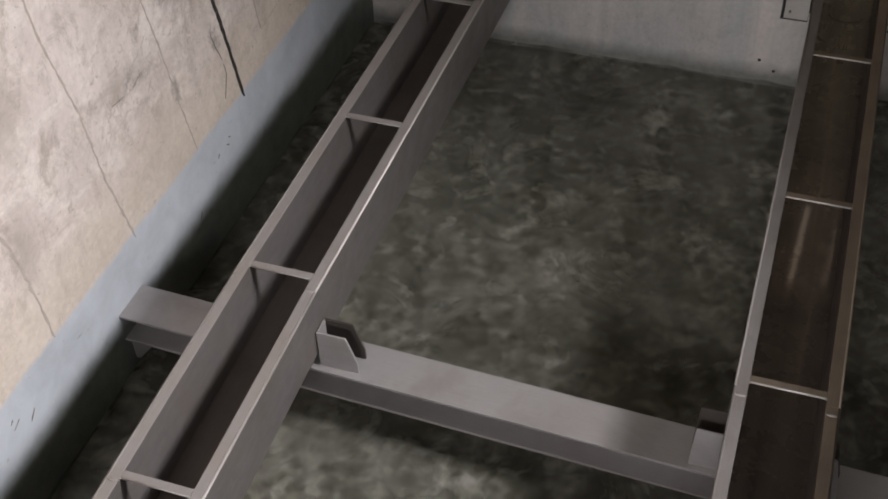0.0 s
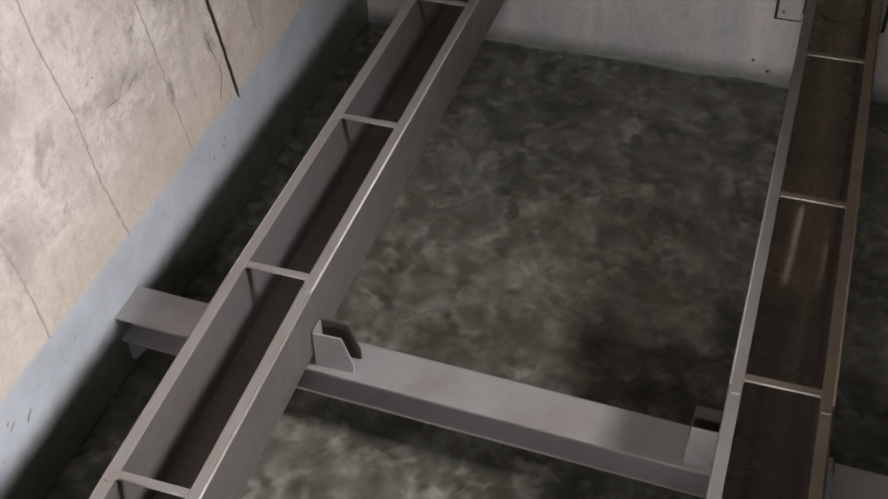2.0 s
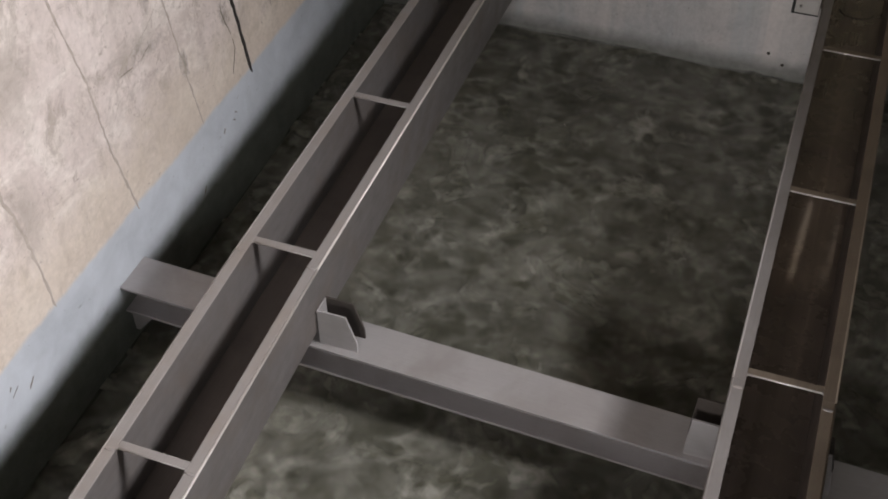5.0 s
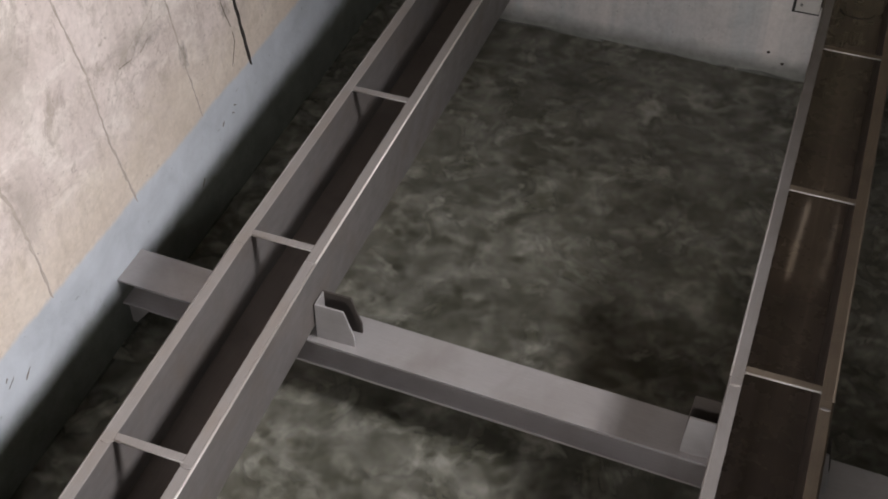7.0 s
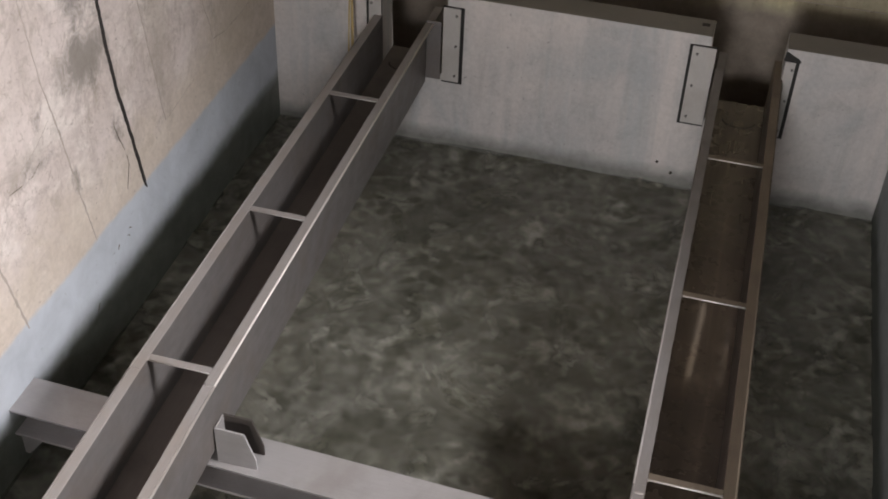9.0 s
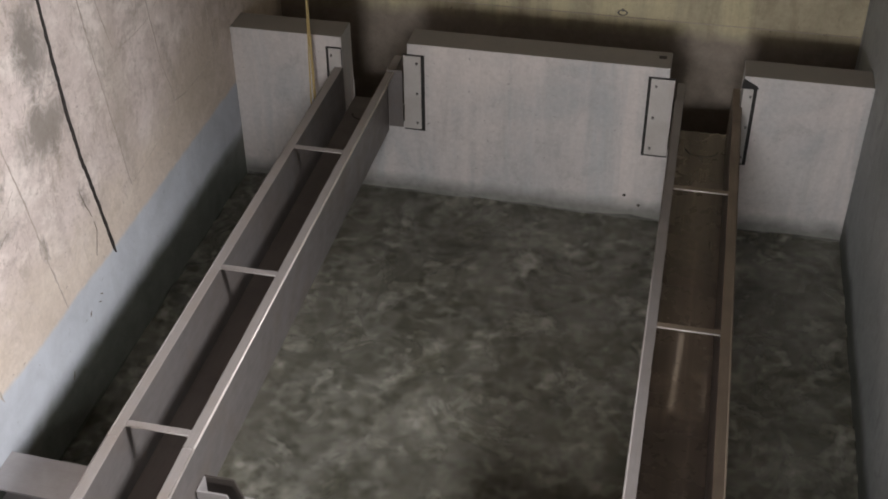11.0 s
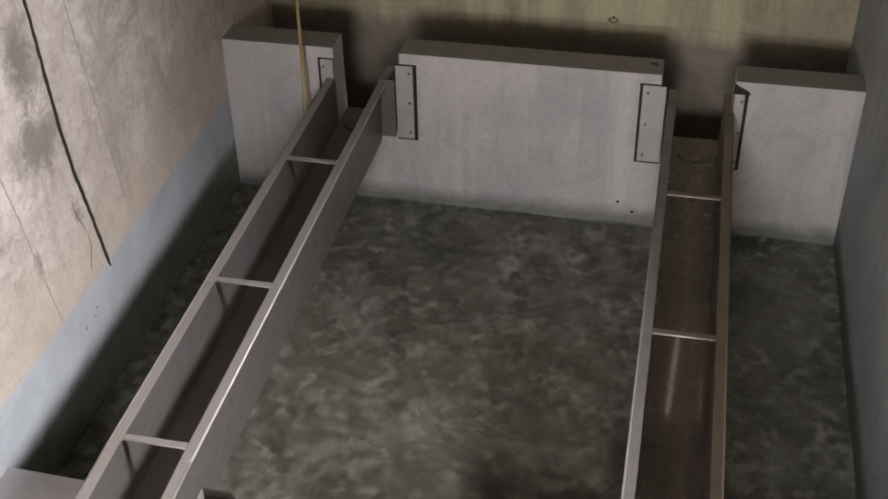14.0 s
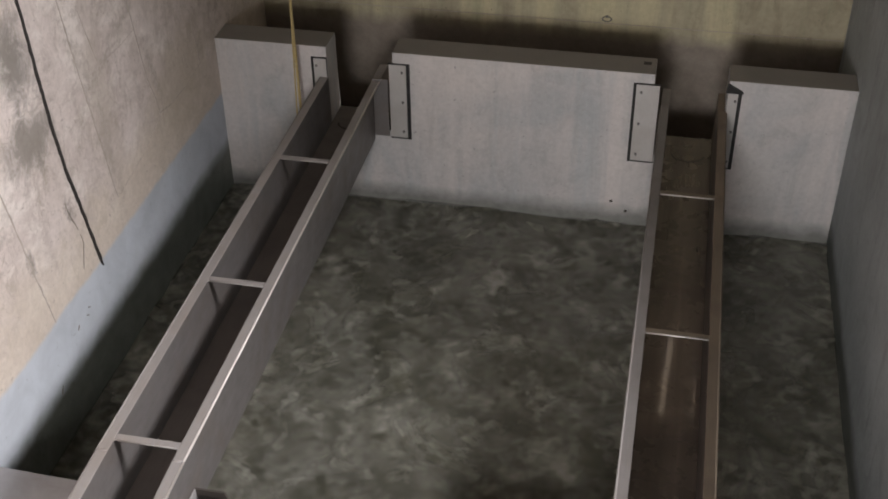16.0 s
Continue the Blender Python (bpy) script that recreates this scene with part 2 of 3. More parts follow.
# below z -0.62: wet algae green with the trough's shade painted in
LIMED = concrete("limed_concrete", (0.74, 0.655, 0.62), (0.57, 0.495, 0.455), (0.35, 0.295, 0.26), streaks=0.45, blots=0.85,
                 band=(-0.27, (0.50, 0.535, 0.585)), mottle=((0.80, 0.735, 0.685), (0.40, 0.345, 0.295)), warm=(0.10, (0.64, 0.555, 0.455)), smudges=SMUDGES, wet_shade=(-0.62, (0.21, 0.23, 0.205)),
                 spots=((-0.06, 1.38, 0.20, 0.34, (0.23, 0.21, 0.19), 0.95), (-0.10, 0.90, 0.34, 0.24, (0.24, 0.215, 0.19), 0.9),
                        (0.75, 0.7, 0.22, 0.7, (0.40, 0.35, 0.29), 0.5), (-1.75, 1.05, 0.2, 0.35, (0.36, 0.32, 0.28), 0.55),
                        (-0.72, 0.64, 0.35, 0.12, (0.38, 0.34, 0.30), 0.5), (1.9, 0.25, 0.7, 0.5, (0.42, 0.36, 0.28), 0.55), (-1.9, 0.35, 0.12, 0.3, (0.36, 0.32, 0.28), 0.5)))
GREY = concrete("grey_concrete", streaks=0.3, pale=(0.63, 0.585, 0.56), dark=(0.44, 0.445, 0.45), stain=(0.35, 0.335, 0.325), wet_shade=(-0.89, (0.25, 0.25, 0.235)), top_tone=(0.20, 0.18, 0.155),
                drips=((2.6, (0.66, 0.61, 0.585), 0.46, 0.7), (4.5, (0.42, 0.45, 0.465), 0.52, 0.55), (9.0, (0.40, 0.385, 0.37), 0.58, 0.4)))
SIDE = concrete("coated_concrete", (0.42, 0.45, 0.455), (0.33, 0.355, 0.36), (0.24, 0.25, 0.245), wet_shade=(-0.80, (0.10, 0.11, 0.10)))
# browner lower wall; the tone also deepens the weir's shadow by colour
BUFF = concrete("buff_concrete", (0.48, 0.43, 0.30), (0.36, 0.315, 0.222), (0.22, 0.19, 0.13), wet_shade=(0.03, (0.29, 0.245, 0.205)),
                drips=((3.4, (0.62, 0.56, 0.36), 0.50, 0.7), (7.0, (0.30, 0.30, 0.20), 0.55, 0.5)))
# unseen hall surfaces, kept pale to bounce fill into the basin
HALL = concrete("hall_bounce_plaster", (0.74, 0.72, 0.70), (0.66, 0.645, 0.625), (0.52, 0.50, 0.48))
STEEL = steel("dull_stainless_steel", (0.235, 0.219, 0.216), (0.155, 0.143, 0.139), 0.45, 0.45, (0.18, 0.15, 0.13))
STEEL_RIM = steel("bright_stainless_edge", (0.33, 0.31, 0.30), (0.245, 0.226, 0.218), 0.3, 0.68, (0.26, 0.22, 0.19))
# paler edge steel: the highlight line is put into its colour
EDGE_GLINT = steel("glint_steel_edge", (0.72, 0.69, 0.66), (0.58, 0.55, 0.52), 0.6, 0.5, (0.50, 0.46, 0.42))
DULL_RIM = steel("dull_worn_rim", (0.25, 0.232, 0.226), (0.185, 0.17, 0.165), 0.3, 0.62, (0.15, 0.13, 0.115))
BROWN_RIM = steel("brown_stained_rim", (0.23, 0.185, 0.14), (0.15, 0.118, 0.09), 0.3, 0.55, (0.10, 0.078, 0.06))
BROWN_SIDE = steel("brown_filmed_side", (0.20, 0.168, 0.145), (0.13, 0.107, 0.093), 0.4, 0.4, (0.09, 0.073, 0.062))
DRY_BED = steel("brown_dull_steel_bed", (0.165, 0.139, 0.124), (0.118, 0.099, 0.088), 0.15, 0.5, (0.085, 0.072, 0.064))
STEEL_BED = steel("brown_filmed_steel", (0.165, 0.128, 0.108), (0.10, 0.078, 0.067), 0.45, 0.26, (0.08, 0.064, 0.055), streaky=True, ripple=0.05)
BEAM_STEEL = steel("grey_beam_steel", (0.47, 0.453, 0.455), (0.38, 0.362, 0.362), 0.35, 0.5, (0.31, 0.285, 0.27), along=False)
PLATE = steel("pale_plate_steel", (0.60, 0.58, 0.56), (0.50, 0.48, 0.46), 0.4, 0.45, (0.42, 0.39, 0.36))
DARK_BROWN = plain("dark_brown_matte", (0.055, 0.045, 0.038), 0.75)
RUBBER = plain("black_rubber", (0.018, 0.017, 0.016), 0.7)
LINE = plain("grey_joint_dirt", (0.56, 0.49, 0.43), 0.95, scale=14, vary=0.6)
CRACK = plain("dark_crack_dirt", (0.25, 0.215, 0.18), 0.95, vary=0.6)
JOINT = plain("black_joint_filler", (0.03, 0.025, 0.022), 0.8, vary=0.5)
ROPE = plain("yellow_rope_fibre", (0.55, 0.42, 0.19), 0.8, scale=60)
BOLT = plain("grey_bolt_steel", (0.25, 0.24, 0.23), 0.4, 0.8)
MURKY = water_material("murky_water", False)
CLOUDY = water_material("cloudy_water", True)


# ---- mesh helpers ----
def finish(name, bm, material, bevel=0.0, segments=2, smooth=False):
    if bevel:
        bmesh.ops.bevel(bm, geom=bm.edges[:], offset=bevel, segments=segments, affect="EDGES", profile=0.5, clamp_overlap=True)
    bmesh.ops.recalc_face_normals(bm, faces=bm.faces[:])
    mesh = bpy.data.meshes.new(name)
    bm.to_mesh(mesh)
    bm.free()
    mesh.materials.append(material)
    if smooth:
        mesh.polygons.foreach_set("use_smooth", [True] * len(mesh.polygons))
    return mesh


def part(name, bm, material, parent, label="", bevel=0.0, smooth=False):
    ob = new(name, finish(name, bm, material, bevel, smooth=smooth))
    ob.parent = parent
    return tagged(ob, label) if label else ob


def thing(name, label, category, group="", at=(0, 0, 0), turn=0.0):
    ob = new(name)
    ob.empty_display_size = 0.1
    ob.matrix_basis = pose(*at, 0, 0, turn)
    return tagged(ob, label, category, group)


def box(bm, x0, x1, y0, y1, z0, z1):
    made = bmesh.ops.create_cube(bm, size=1, matrix=Matrix.LocRotScale(((x0 + x1) / 2, (y0 + y1) / 2, (z0 + z1) / 2), None, (x1 - x0, y1 - y0, z1 - z0)))
    return made["verts"]


def boxes(*rows):
    bm = bmesh.new()
    for row in rows:
        box(bm, *row)
    return bm


def prism(outline, axis, a, b):
    """A solid from an outline of (u, v): axis 'y' takes u as x and v as z, axis 'x' takes u as y and v as z."""
    bm = bmesh.new()
    place = (lambda u, v, w: (u, w, v)) if axis == "y" else (lambda u, v, w: (w, u, v))
    near = [bm.verts.new(place(u, v, a)) for u, v in outline]
    far = [bm.verts.new(place(u, v, b)) for u, v in outline]
    bm.faces.new(near), bm.faces.new(far[::-1])
    for i in range(len(outline)):
        j = (i + 1) % len(outline)
        bm.faces.new((near[i], far[i], far[j], near[j]))
    return bm


def wall(name, bm, material, label, bevel=0.0):
    ob = new(name, finish(name, bm, material, bevel))
    return tagged(ob, label, "wall", kind="structure")


# ---- the hall and the basin ----
left_wall = wall("wall_west", boxes((LEFT - 0.4, LEFT, FRONT, BACK + 0.3, BED, ROOF)), LIMED,
                 "pale limed concrete basin wall with a bluish band above the water")
# two narrow gaps, out of view, cut for the added glint strips
back_wall = wall("wall_north", boxes(
    (LEFT, 2.80, BACK, BACK + 0.3, BED, ROOF), (2.80, 2.86, BACK, BACK + 0.3, BED, 2.32), (2.80, 2.86, BACK, BACK + 0.3, 3.12, ROOF),
    (2.86, 3.11, BACK, BACK + 0.3, BED, ROOF), (3.11, 3.15, BACK, BACK + 0.3, BED, 2.32), (3.11, 3.15, BACK, BACK + 0.3, 3.12, ROOF),
    (3.15, HALL_RIGHT, BACK, BACK + 0.3, BED, ROOF)), BUFF, "yellowish stained concrete wall behind the weir")
right_wall = wall("basin_wall_east", boxes((RIGHT, RIGHT + 0.25, FRONT + 4.6, BACK, BED, 1.3)), SIDE, "grey-blue coated concrete basin wall, dim and damp", 0.012)
front_basin = wall("basin_wall_south", boxes((LEFT, HALL_RIGHT, FRONT + 4.35, FRONT + 4.6, BED, 0.6)), SIDE, "grey concrete wall closing the basin")
tagged(new("floor", finish("floor", boxes((LEFT - 0.4, HALL_RIGHT + 0.3, FRONT, BACK, BED - 0.2, BED)), HALL)), "grey concrete floor under the basin", "floor", kind="structure")
tagged(new("ceiling", finish("ceiling", boxes((LEFT - 0.4, HALL_RIGHT + 0.3, FRONT - 0.3, BACK + 0.3, ROOF, ROOF + 0.2)), HALL)), "plain grey plaster hall ceiling", "ceiling", kind="structure")
wall("wall_south", boxes((LEFT - 0.4, HALL_RIGHT + 0.3, FRONT - 0.3, FRONT, BED, 1.7), (LEFT - 0.4, HALL_RIGHT + 0.3, FRONT - 0.3, FRONT, 3.8, ROOF),
                         (LEFT - 0.4, 0.8, FRONT - 0.3, FRONT, 1.7, 3.8), (3.1, HALL_RIGHT + 0.3, FRONT - 0.3, FRONT, 1.7, 3.8)), HALL, "plain plastered hall wall with a wide door opening")
wall("wall_east", boxes(
    (HALL_RIGHT, HALL_RIGHT + 0.3, FRONT, -2.4, BED, ROOF), (HALL_RIGHT, HALL_RIGHT + 0.3, -0.6, BACK + 0.3, BED, ROOF),
    (HALL_RIGHT, HALL_RIGHT + 0.3, -2.4, -0.6, BED, 5.5), (HALL_RIGHT, HALL_RIGHT + 0.3, -2.4, -0.6, 7.1, ROOF)), HALL, "plain plastered hall wall with a high window opening")

SLOTS = ((-0.004, 0.504), (2.449, 2.967))
SILL = -0.43
outline = [(LEFT, BED), (RIGHT, BED), (RIGHT, WEIR_TOP)]
for a, b in SLOTS[::-1]:
    outline += [(b, WEIR_TOP), (b, SILL), (a, SILL), (a, WEIR_TOP)]
outline.append((LEFT, WEIR_TOP))
weir = wall("weir_wall", prism(outline, "y", WEIR, WEIR_BACK), GREY, "pale grey concrete weir wall with two slots", 0.007)


part("lifting_notch", boxes((2.355, 2.41, 2.725, 2.765, WEIR_TOP, WEIR_TOP + 0.004)), DARK_BROWN, weir, "dark rusted insert on the weir's top")
for x, z in ((2.324, -0.953), (2.208, -0.873)):
    bm = bmesh.new()
    bmesh.ops.create_cone(bm, cap_ends=True, segments=10, radius1=0.014, radius2=0.010, depth=0.006, matrix=pose(x, WEIR - 0.002, z, 90))
    part("tie_hole_plug", bm, DARK_BROWN, weir)


# ---- water ----
def water_sheet(seed, level, material):
    """A churned sheet of water: a height field of crossing short waves with sharpened crests."""
    rng = np.random.default_rng(seed)
    step = 0.024
    xs, ys = np.arange(LEFT - 0.2, RIGHT + 0.2, step), np.arange(FRONT + 4.42, WEIR + 0.2, step)
    gx, gy = np.meshgrid(xs, ys)
    total = np.zeros_like(gx)
    for low, high, count, gain in ((0.9, 1.8, 14, 0.010), (0.3, 0.6, 26, 0.0018), (0.12, 0.22, 34, 0.0007)):
        field = np.zeros_like(gx)
        for _ in range(count):
            k, a, p = 2 * np.pi / rng.uniform(low, high), rng.uniform(0, 2 * np.pi), rng.uniform(0, 2 * np.pi)
            field += np.sin(k * (gx * np.cos(a) + gy * np.sin(a)) + p)
        field /= np.sqrt(count / 2)
        total += gain * (1.2 - 2.0 * np.abs(np.tanh(0.9 * field)))
    verts = np.stack([gx.ravel(), gy.ravel(), total.ravel() + level], axis=1)
    rows, cols = gx.shape
    i = np.arange(rows * cols).reshape(rows, cols)
    faces = np.stack([i[:-1, :-1], i[:-1, 1:], i[1:, 1:], i[1:, :-1]], axis=-1).reshape(-1, 4)
    mesh = bpy.data.meshes.new("water")
    mesh.from_pydata(verts.tolist(), [], faces.tolist())
    mesh.polygons.foreach_set("use_smooth", [True] * len(mesh.polygons))
    mesh.materials.append(material)
    return tagged(new("water", mesh), "murky grey-green churning water with painted ripple glints", "water", kind="structure")


WATERS = [water_sheet(3, WATER - 0.025, MURKY), water_sheet(8, WATER, CLOUDY)]


# ---- steel troughs ----
TAPER, BOTTOM_Z, SKIRT_Z, SHEET, RIM = 0.003, -0.40, -0.515, 0.006, 0.058
TROUGH_END = WEIR_BACK + 0.004
SPLICE = -1.42


def trough(x, w, bars, joints, label, rims, beads, side_steel, bed_steel, slots, kink):
    """An open steel trough in two lengths: tall sides with rims folded outwards, a flat bed between them, flat cross bars.
    kink: how far the nearer length leans off the line, per metre beyond the splice."""
    top = thing("trough", label, "trough", "steel troughs over the basin", (x, 0, 0))
    y0, y1 = FRONT + 4.6, TROUGH_END

    def bent(bm):
        for v in bm.verts:
            v.co.x += kink * max(0.0, SPLICE - v.co.y)
        return bm

    for s, u, rim_steel, bead_steel in ((1, 0.0, rims[0], beads[0]), (-1, w, rims[1], beads[1])):
        shape = [(u, -SHEET), (u + s * TAPER, SKIRT_Z), (u + s * (TAPER - SHEET), SKIRT_Z), (u - s * SHEET, -SHEET)]
        for ya, yb in ((y0, SPLICE), (SPLICE, WEIR - 0.003)):
            part("side_plate", bent(prism(shape, "y", ya, yb)), side_steel, top, "dull stainless sheet side")
            a, b = sorted((u, u - s * RIM))
            rim = part("rim", bent(boxes((a, b, ya, yb, -SHEET, 0.0))), rim_steel, top, "brown stained steel rim" if rim_steel == BROWN_RIM else "worn folded steel rim", bevel=0.002)
            bm = bmesh.new()
            bmesh.ops.create_cone(bm, cap_ends=True, segments=10, radius1=0.0065, radius2=0.0065, depth=yb - ya,
                                  matrix=pose(u - s * RIM, (ya + yb) / 2, -0.004, 90))
            part("edge_bead", bent(bm), bead_steel, rim, "rounded steel edge with a painted highlight" if bead_steel == EDGE_GLINT else "", smooth=True)
            for y in joints:
                if ya < y <= yb:
                    bm = bmesh.new()
                    bmesh.ops.create_icosphere(bm, subdivisions=2, radius=0.03, matrix=Matrix.LocRotScale((u - s * RIM * 0.5, y, 0.0), None, (0.85, 0.35, 0.16)))
                    part("weld", bent(bm), STEEL_RIM, rim, smooth=True)
        reach = slots[0 if s > 0 else 1]
        if reach > 0:
            c, d = sorted((u - s * reach, u + s * TAPER))
            e, f = sorted((u + s * TAPER, u + s * (TAPER - SHEET)))
            part("spout_side", boxes((c, d, WEIR - 0.003, y1, -SHEET, 0.0), (e, f, WEIR - 0.003, y1, BOTTOM_Z, -SHEET)), rim_steel, top, "steel lip running through the slot")
    for ya, yb in ((y0, SPLICE), (SPLICE, y1)):
        part("bed", bent(boxes((TAPER - 0.002, w - TAPER + 0.002, ya, yb, BOTTOM_Z - SHEET, BOTTOM_Z))), bed_steel, top, "dark brown filmed trough bed")
    for y in bars:
        bar = part("cross_bar", bent(boxes((0.001, w - 0.001, y - 0.021, y + 0.021, -0.0075, -0.0015))), rims[1], top, "flat steel cross bar", bevel=0.001)
        # thin front rod; on the brown trough its pale colour is the glint
        bm = bmesh.new()
        bmesh.ops.create_cone(bm, cap_ends=True, segments=8, radius1=0.005, radius2=0.005, depth=w - 0.004, matrix=pose(w / 2, y - 0.021, -0.004, 0, 90))
        part("front_edge", bent(bm), EDGE_GLINT if rims[1] == BROWN_RIM else STEEL_RIM, bar, smooth=True)
        for u in (0.004, w - 0.004):
            bm = bmesh.new()
            bmesh.ops.create_icosphere(bm, subdivisions=1, radius=0.008, matrix=Matrix.LocRotScale((u, y - 0.023, -0.002), None, (0.8, 1.6, 0.5)))
            part("weld", bent(bm), STEEL_RIM, bar, smooth=True)
    return top


def outlet_lip(parent, width):
    """A curved weld line across the trough's bed where it enters the weir."""
    bm, last = bmesh.new(), None
    for k in range(15):
        a = math.pi * k / 14
        c = Vector((width / 2 + 0.115 * math.cos(a), WEIR - 0.005 - 0.085 * math.sin(a), BOTTOM_Z))
        out = Vector((math.cos(a), -math.sin(a), 0)) * 0.007
        row = [bm.verts.new(c - out), bm.verts.new(c + Vector((0, 0, 0.007))), bm.verts.new(c + out)]
        if last:
            bm.faces.new((last[0], last[1], row[1], row[0])), bm.faces.new((last[1], last[2], row[2], row[1]))
        last = row
    return part("outlet_lip", bm, DARK_BROWN, parent, "dark curved weld line at the outlet", smooth=True)


left_trough = trough(0.0, 0.344, (-4.05, -2.71, -1.318, 0.018, 1.407), (-2.75, -1.42), "open dull stainless trough beside the pale wall", (STEEL_RIM, STEEL_RIM), (STEEL_RIM, EDGE_GLINT), STEEL, DRY_BED, (0.0, 0.058), 0.021)
right_trough = trough(2.567, 0.35, (-4.1, -2.72, -1.355, 0.02, 1.437), (-1.47,), "open stainless trough with brown wet bed", (DULL_RIM, BROWN_RIM), (STEEL_RIM, BROWN_RIM), BROWN_SIDE, STEEL_BED, (0.058, 0.046), 0.0)


outlet_lip(left_trough, 0.344)
outlet_lip(right_trough, 0.35)


def flange(x0, x1, z0, z1, outer, label):
    """A pale end plate bolted to the weir over a black rubber gasket."""
    top = thing("end_plate", label, "plate", "end plates on the weir", ((x0 + x1) / 2, WEIR, (z0 + z1) / 2))
    w, h = (x1 - x0) / 2, (z1 - z0) / 2
    part("plate", boxes((-w, w, -0.018, -0.008, -h, h)), PLATE, top, bevel=0.002)
    grow = (0.022, 0.003) if outer < 0 else (0.003, 0.026)
    part("gasket", boxes((-w - grow[0], w + grow[1], -0.008, 0.0, -h - 0.017, h + 0.008)), RUBBER, top, "black rubber gasket")
    for z in (-h * 0.82, 0.0, h * 0.82):
        bm = bmesh.new()
        bmesh.ops.create_cone(bm, cap_ends=True, segments=6, radius1=0.011, radius2=0.009, depth=0.012,
                              matrix=pose(outer * w * 0.55, -0.024, z, 90))
        part("bolt", bm, BOLT, top)
    return top


flange(-0.105, -0.008, -0.47, 0.150, -1, "pale steel end plate with black gasket")
flange(0.480, 0.612, -0.47, 0.150, 1, "wide pale steel end plate with black gasket")
part("end_wing", boxes((0.352, 0.466, WEIR - 0.014, WEIR - 0.004, -0.47, 0.02)), STEEL, left_trough, "grey steel wing closing the slot")
flange(2.322, 2.490, -0.475, 0.160, -1, "pale steel end plate with a heavy black gasket")
bent = flange(2.970, 3.042, -0.465, 0.150, 1, "narrow steel end plate with bent black gasket")
part("gasket_flap", prism([(-0.05, 0.315), (0.07, 0.315), (0.058, 0.332), (-0.042, 0.385)], "y", -0.022, -0.002), RUBBER, bent, "folded black rubber flap")

# ---- the cross beam with its saddles ----
BEAM_Y, BEAM_D, BEAM_H = -1.430, 0.270, 0.200
beam = thing("support_beam", "grey steel H-beam spanning the basin under the troughs", "beam", "", (0.34, BEAM_Y + BEAM_D / 2, BEAM_TOP), -1.8)
bx0, bx1, hd = LEFT - 0.34 - 0.02, RIGHT - 0.34 + 0.05, BEAM_D / 2
part("flange", boxes((bx0, bx1, -hd, hd, -0.016, 0.0)), BEAM_STEEL, beam, bevel=0.003)
part("web", boxes((bx0, bx1, -0.006, 0.006, -BEAM_H + 0.016, -0.016)), BEAM_STEEL, beam)
part("flange", boxes((bx0, bx1, -hd, hd, -BEAM_H, -BEAM_H + 0.016)), BEAM_STEEL, beam, bevel=0.003)


for y in (-0.09, 0.07):
    part("wall_bracket", prism([(LEFT - 0.34 + 0.002, -BEAM_H), (LEFT - 0.34 + 0.17, -BEAM_H), (LEFT - 0.34 + 0.15, -BEAM_H - 0.04), (LEFT - 0.34 + 0.03, -BEAM_H - 0.19), (LEFT - 0.34 + 0.002, -BEAM_H - 0.19)],
         "y", y, y + 0.012), BEAM_STEEL, beam)


def saddle(x, side, foot, head, height, label, front=1.0):
    """A short open channel that stands on the beam against a trough's side."""
    top = thing("saddle_clip", label, "bracket", "clips on the beam", (x, BEAM_Y + 0.128 - 0.031 * (x - 0.34), BEAM_TOP))
    for y in (-0.088, 0.018):
        rise = height * (front if y < 0 else 1.0)
        shape = [(0, 0), (side * foot, 0), (side * foot, 0.07), (side * head, rise), (0, rise)]
        # rear gusset takes the dark brown, so the clip is darker inside
        part("gusset", prism(shape, "y", y, y + 0.012), BEAM_STEEL if y < 0 else DARK_BROWN, top, bevel=0.0015)
    part("back_plate", boxes((min(0, side * 0.008), max(0, side * 0.008), -0.076, 0.018, 0, height)), BEAM_STEEL, top)
    return top


for x in (0.175 - 0.34, 2.742 - 0.34):
    part("packer", boxes((x - 0.13, x + 0.13, -0.09, 0.09, 0.0, 0.19)), BEAM_STEEL, beam, bevel=0.003)
saddle(0.355, 1, 0.222, 0.165, 0.25, "grey steel clip with slanted gussets on the beam", 1.0)
saddle(2.562, -1, 0.20, 0.188, 0.315, "grey steel open box clip on the beam", 0.86)
saddle(2.922, 1, 0.15, 0.11, 0.29, "grey steel open clip on the beam")
saddle(-0.005, -1, 0.12, 0.10, 0.22, "grey steel open clip on the beam")


# ---- a thin horizontal line and an anchor eye on the far wall ----
part("far_wall_line", boxes((LEFT, RIGHT, BACK - 0.004, BACK, 0.073, 0.077)), LINE, back_wall, "thin horizontal line across the far wall")
eye_bolt = thing("anchor_eye", "small dark steel anchor eye in the far wall", "anchor", "", (2.005, BACK, 0.115))
bm = bmesh.new()
ring = []
for a in range(14):
    t = 2 * math.pi * a / 14
    ring.append([bm.verts.new(((0.036 + 0.007 * math.cos(2 * math.pi * b / 6)) * math.cos(t), -0.012 + 0.007 * math.sin(2 * math.pi * b / 6),
                               0.6 * (0.036 + 0.007 * math.cos(2 * math.pi * b / 6)) * math.sin(t))) for b in range(6)])
for a in range(14):
    for b in range(6):
        bm.faces.new((ring[a][b], ring[(a + 1) % 14][b], ring[(a + 1) % 14][(b + 1) % 6], ring[a][(b + 1) % 6]))
part("ring", bm, BOLT, eye_bolt, smooth=True)
part("stub", boxes((-0.009, 0.009, -0.014, 0.0, 0.012, 0.03)), BOLT, eye_bolt)

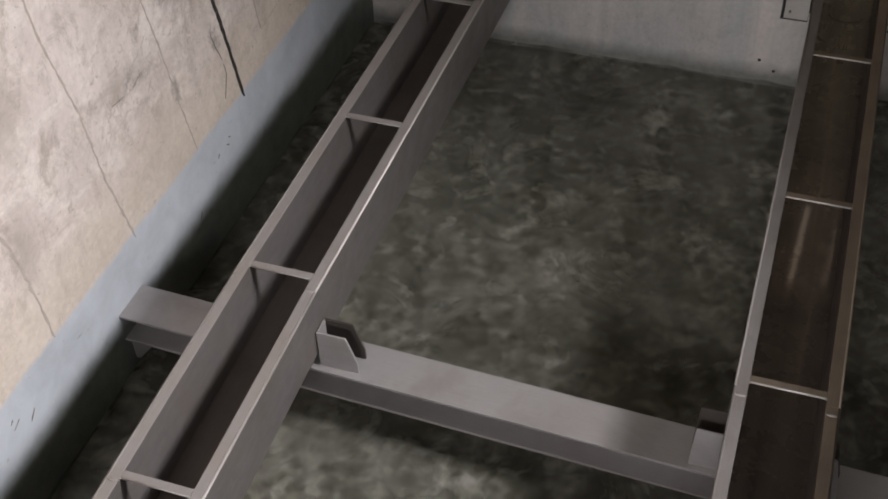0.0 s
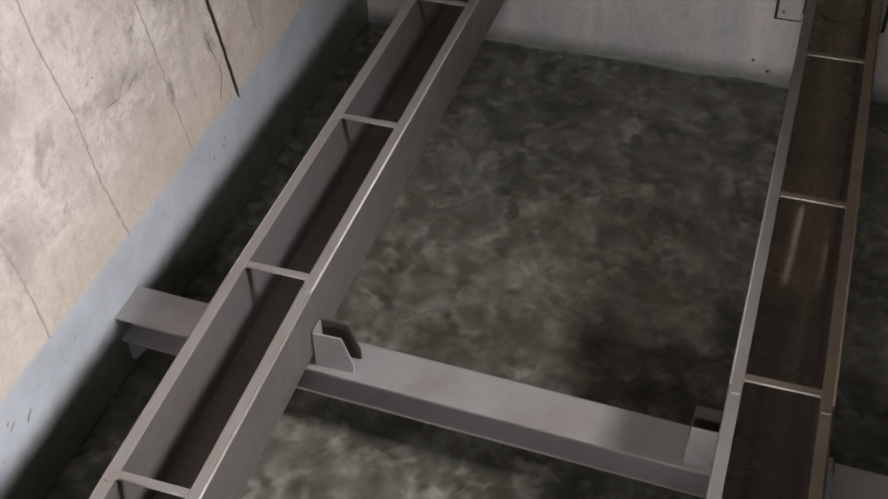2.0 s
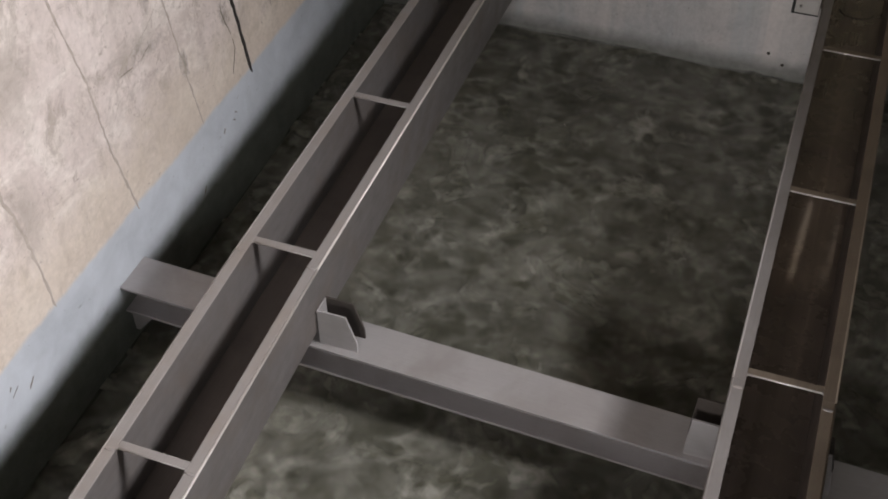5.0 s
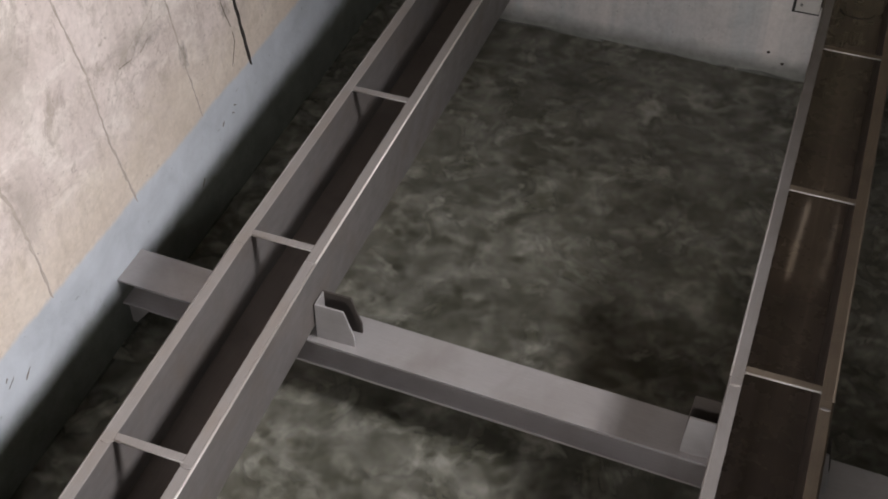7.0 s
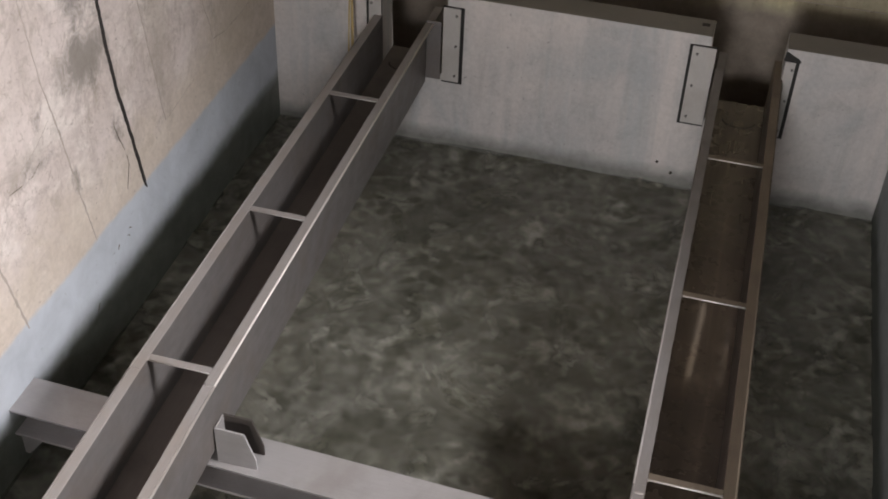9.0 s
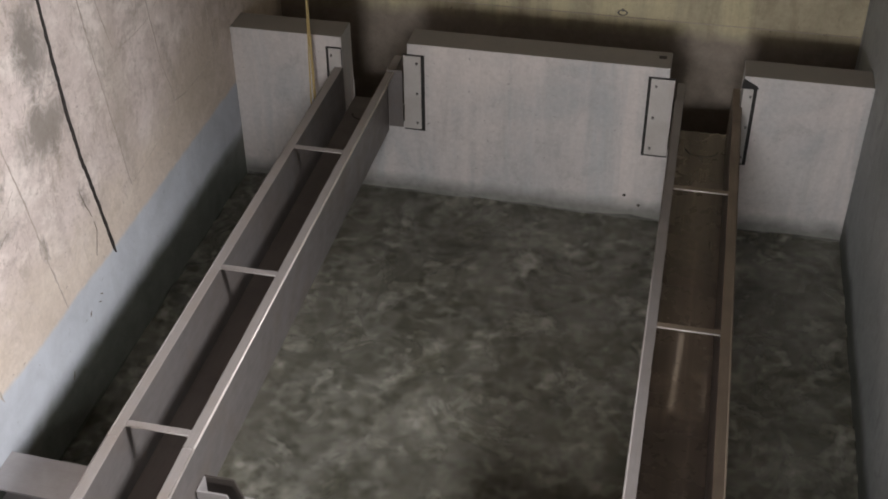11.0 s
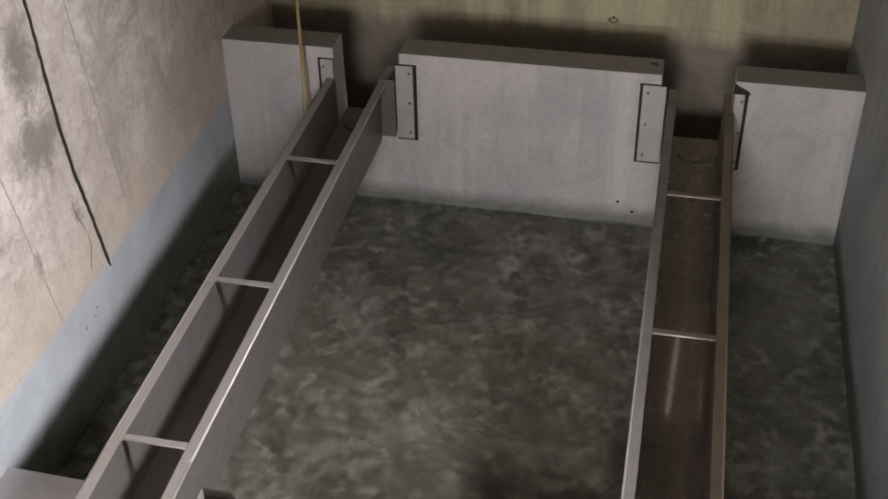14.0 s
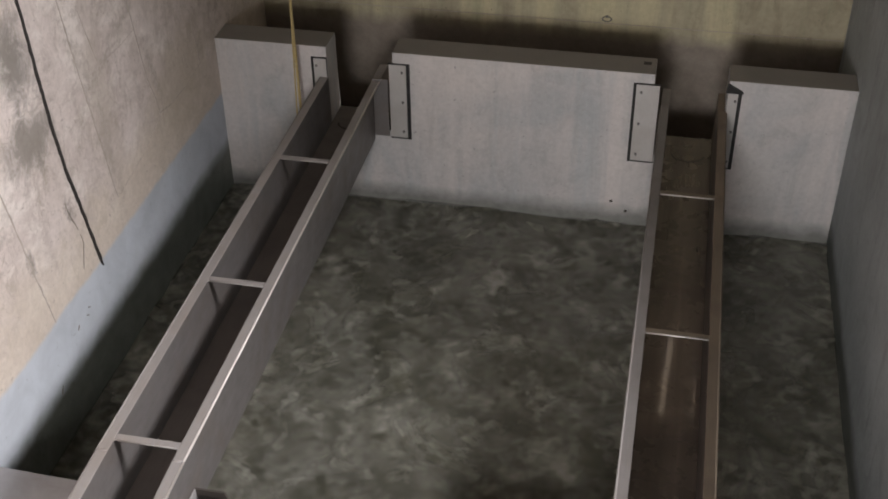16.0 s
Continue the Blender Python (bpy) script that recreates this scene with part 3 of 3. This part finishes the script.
# ---- rope ----
def tube(points, radius, sides=8):
    bm = bmesh.new()
    rings = []
    for p in points:
        rings.append([bm.verts.new((p[0] + radius * math.cos(2 * math.pi * k / sides), p[1] + radius * math.sin(2 * math.pi * k / sides), p[2])) for k in range(sides)])
    for a, b in zip(rings, rings[1:]):
        for k in range(sides):
            bm.faces.new((a[k], a[(k + 1) % sides], b[(k + 1) % sides], b[k]))
    bm.faces.new(rings[0][::-1]), bm.faces.new(rings[-1])
    return bm


rope = thing("rope", "yellow rope hanging from the ceiling before the weir", "rope", "", (-0.2, 2.45, ROOF))
part("cord", tube([(0.003 * math.sin(0.9 * z), 0, -z) for z in np.linspace(0, 7.1, 40)], 0.008), ROPE, rope, smooth=True)
part("sleeve", tube([(0.003 * math.sin(0.9 * z), 0, -z) for z in np.linspace(7.1, 8.43, 12)], 0.011), ROPE, rope, "thicker yellow rope end", smooth=True)
part("strand", tube([(0.003 * math.sin(0.9 * z) - 0.05 * (z - 6.75) / 1.6, -0.012, -z) for z in np.linspace(6.75, 8.35, 14)], 0.006), ROPE, rope, "loose second rope strand", smooth=True)


# ---- marks on the pale wall ----
def streak(name, points, width, material, parent, depth=0.004, seed=1, label="", wobble=0.3):
    """An uneven filled crack along points (y, z) of the pale wall, standing a little proud."""
    rng = random.Random(seed)
    fine = []
    for (y0, z0), (y1, z1) in zip(points, points[1:]):
        n = max(2, int(math.hypot(y1 - y0, z1 - z0) / 0.035))
        fine += [(y0 + (y1 - y0) * i / n, z0 + (z1 - z0) * i / n) for i in range(n)]
    fine.append(points[-1])
    bm, rows = bmesh.new(), []
    for i, (y, z) in enumerate(fine):
        taper = min(1.0, 0.25 + 0.5 * min(i, len(fine) - 1 - i))
        wy, sh = width * taper * rng.uniform(1 - 1.6 * wobble, 1 + wobble) / 2, rng.uniform(-wobble, wobble) * width
        rows.append([bm.verts.new((LEFT + d, y + sh + s * wy, z + s * wy * 0.4)) for s, d in ((-1, 0.0), (-0.6, depth), (0.6, depth), (1, 0.0))])
    for a, b in zip(rows, rows[1:]):
        for k in range(3):
            bm.faces.new((a[k], a[k + 1], b[k + 1], b[k]))
    return part(name, bm, material, parent, label)


streak("expansion_joint", [(0.365, -0.285), (0.27, 0.20), (0.19, 0.55), (0.15, 0.9), (0.10, 1.7), (0.04, 3.2)], 0.032, JOINT, left_wall, 0.006, 2, "black expansion joint filler", 0.12)
LINES = (
    ([(-1.06, -0.28), (-1.18, 0.25), (-1.23, 0.71), (-1.35, 1.2), (-1.45, 2.0)], 0.020),
    ([(-0.28, -0.24), (-0.38, 0.27), (-0.44, 0.63), (-0.52, 1.0), (-0.6, 1.7)], 0.017),
    ([(-1.90, -0.25), (-1.94, 0.19), (-1.97, 0.42), (-2.02, 0.59), (-2.1, 1.3)], 0.028),
    ([(0.72, 0.0), (0.65, 0.43), (0.58, 0.86), (0.5, 1.37), (0.43, 2.0)], 0.022),
    ([(1.5, 0.18), (1.48, 0.31), (1.4, 0.52), (1.33, 0.95), (1.28, 1.4)], 0.017),
    ([(0.82, 0.92), (1.1, 0.90), (1.31, 0.91), (1.54, 1.0)], 0.013),
    ([(2.2, 0.66), (2.25, 0.33), (2.27, 0.19), (2.0, 0.16), (1.69, 0.16), (1.49, 0.2)], 0.018),
    ([(1.5, 0.18), (1.12, 0.06), (0.75, 0.01)], 0.014),
    ([(0.68, 1.37), (0.74, 1.14), (0.82, 0.87), (0.61, 0.83)], 0.014),
    ([(-0.52, 0.76), (-0.66, 0.68), (-0.80, 0.64), (-0.96, 0.60)], 0.022))
CHIPS = (
    ([(0.10, 0.36), (0.12, 0.28), (0.14, 0.22), (0.18, 0.12)], 0.010),
    ([(0.19, 0.08), (0.20, 0.0), (0.16, -0.10), (0.14, -0.15)], 0.009),
    ([(-0.84, 0.55), (-0.97, 0.57)], 0.008),
    ([(-0.66, 0.58), (-0.76, 0.54)], 0.008),
    ([(-2.20, -0.47), (-2.24, -0.52)], 0.030),
    ([(-2.32, -0.42), (-2.36, -0.45)], 0.040),
    ([(-2.36, -0.38), (-2.38, -0.40)], 0.022),
    ([(-0.37, -0.66), (-0.40, -0.71)], 0.030),
    ([(-0.05, -0.44), (-0.07, -0.47)], 0.020),
    ([(0.05, -0.45), (0.085, -0.47)], 0.022),
    ([(0.09, -0.41), (0.11, -0.43)], 0.016))
for k, (points, width) in enumerate(LINES):
    streak("wall_joint", points, width * 0.75, LINE, left_wall, 0.002, 10 + k)
for k, (points, width) in enumerate(CHIPS):
    streak("crack", points, width, CRACK, left_wall, 0.003, 40 + k)


# ---- what moves ----
def motions():
    for k, ob in enumerate(WATERS):
        rows = []
        for i in range(65):
            t, s = i * 0.25, (1, -1)[k]
            a = s * 2 * math.pi * t / (2.9 + 0.7 * k) + k
            b = s * 2 * math.pi * t / (1.7 + 0.4 * k)
            rows.append((t, pose(0.09 * math.cos(a) + 0.035 * math.cos(b), 0.09 * math.sin(a) + 0.035 * math.sin(b + k), 0.004 * math.sin(1.7 * a))))
        walk(ob, rows)


motions()
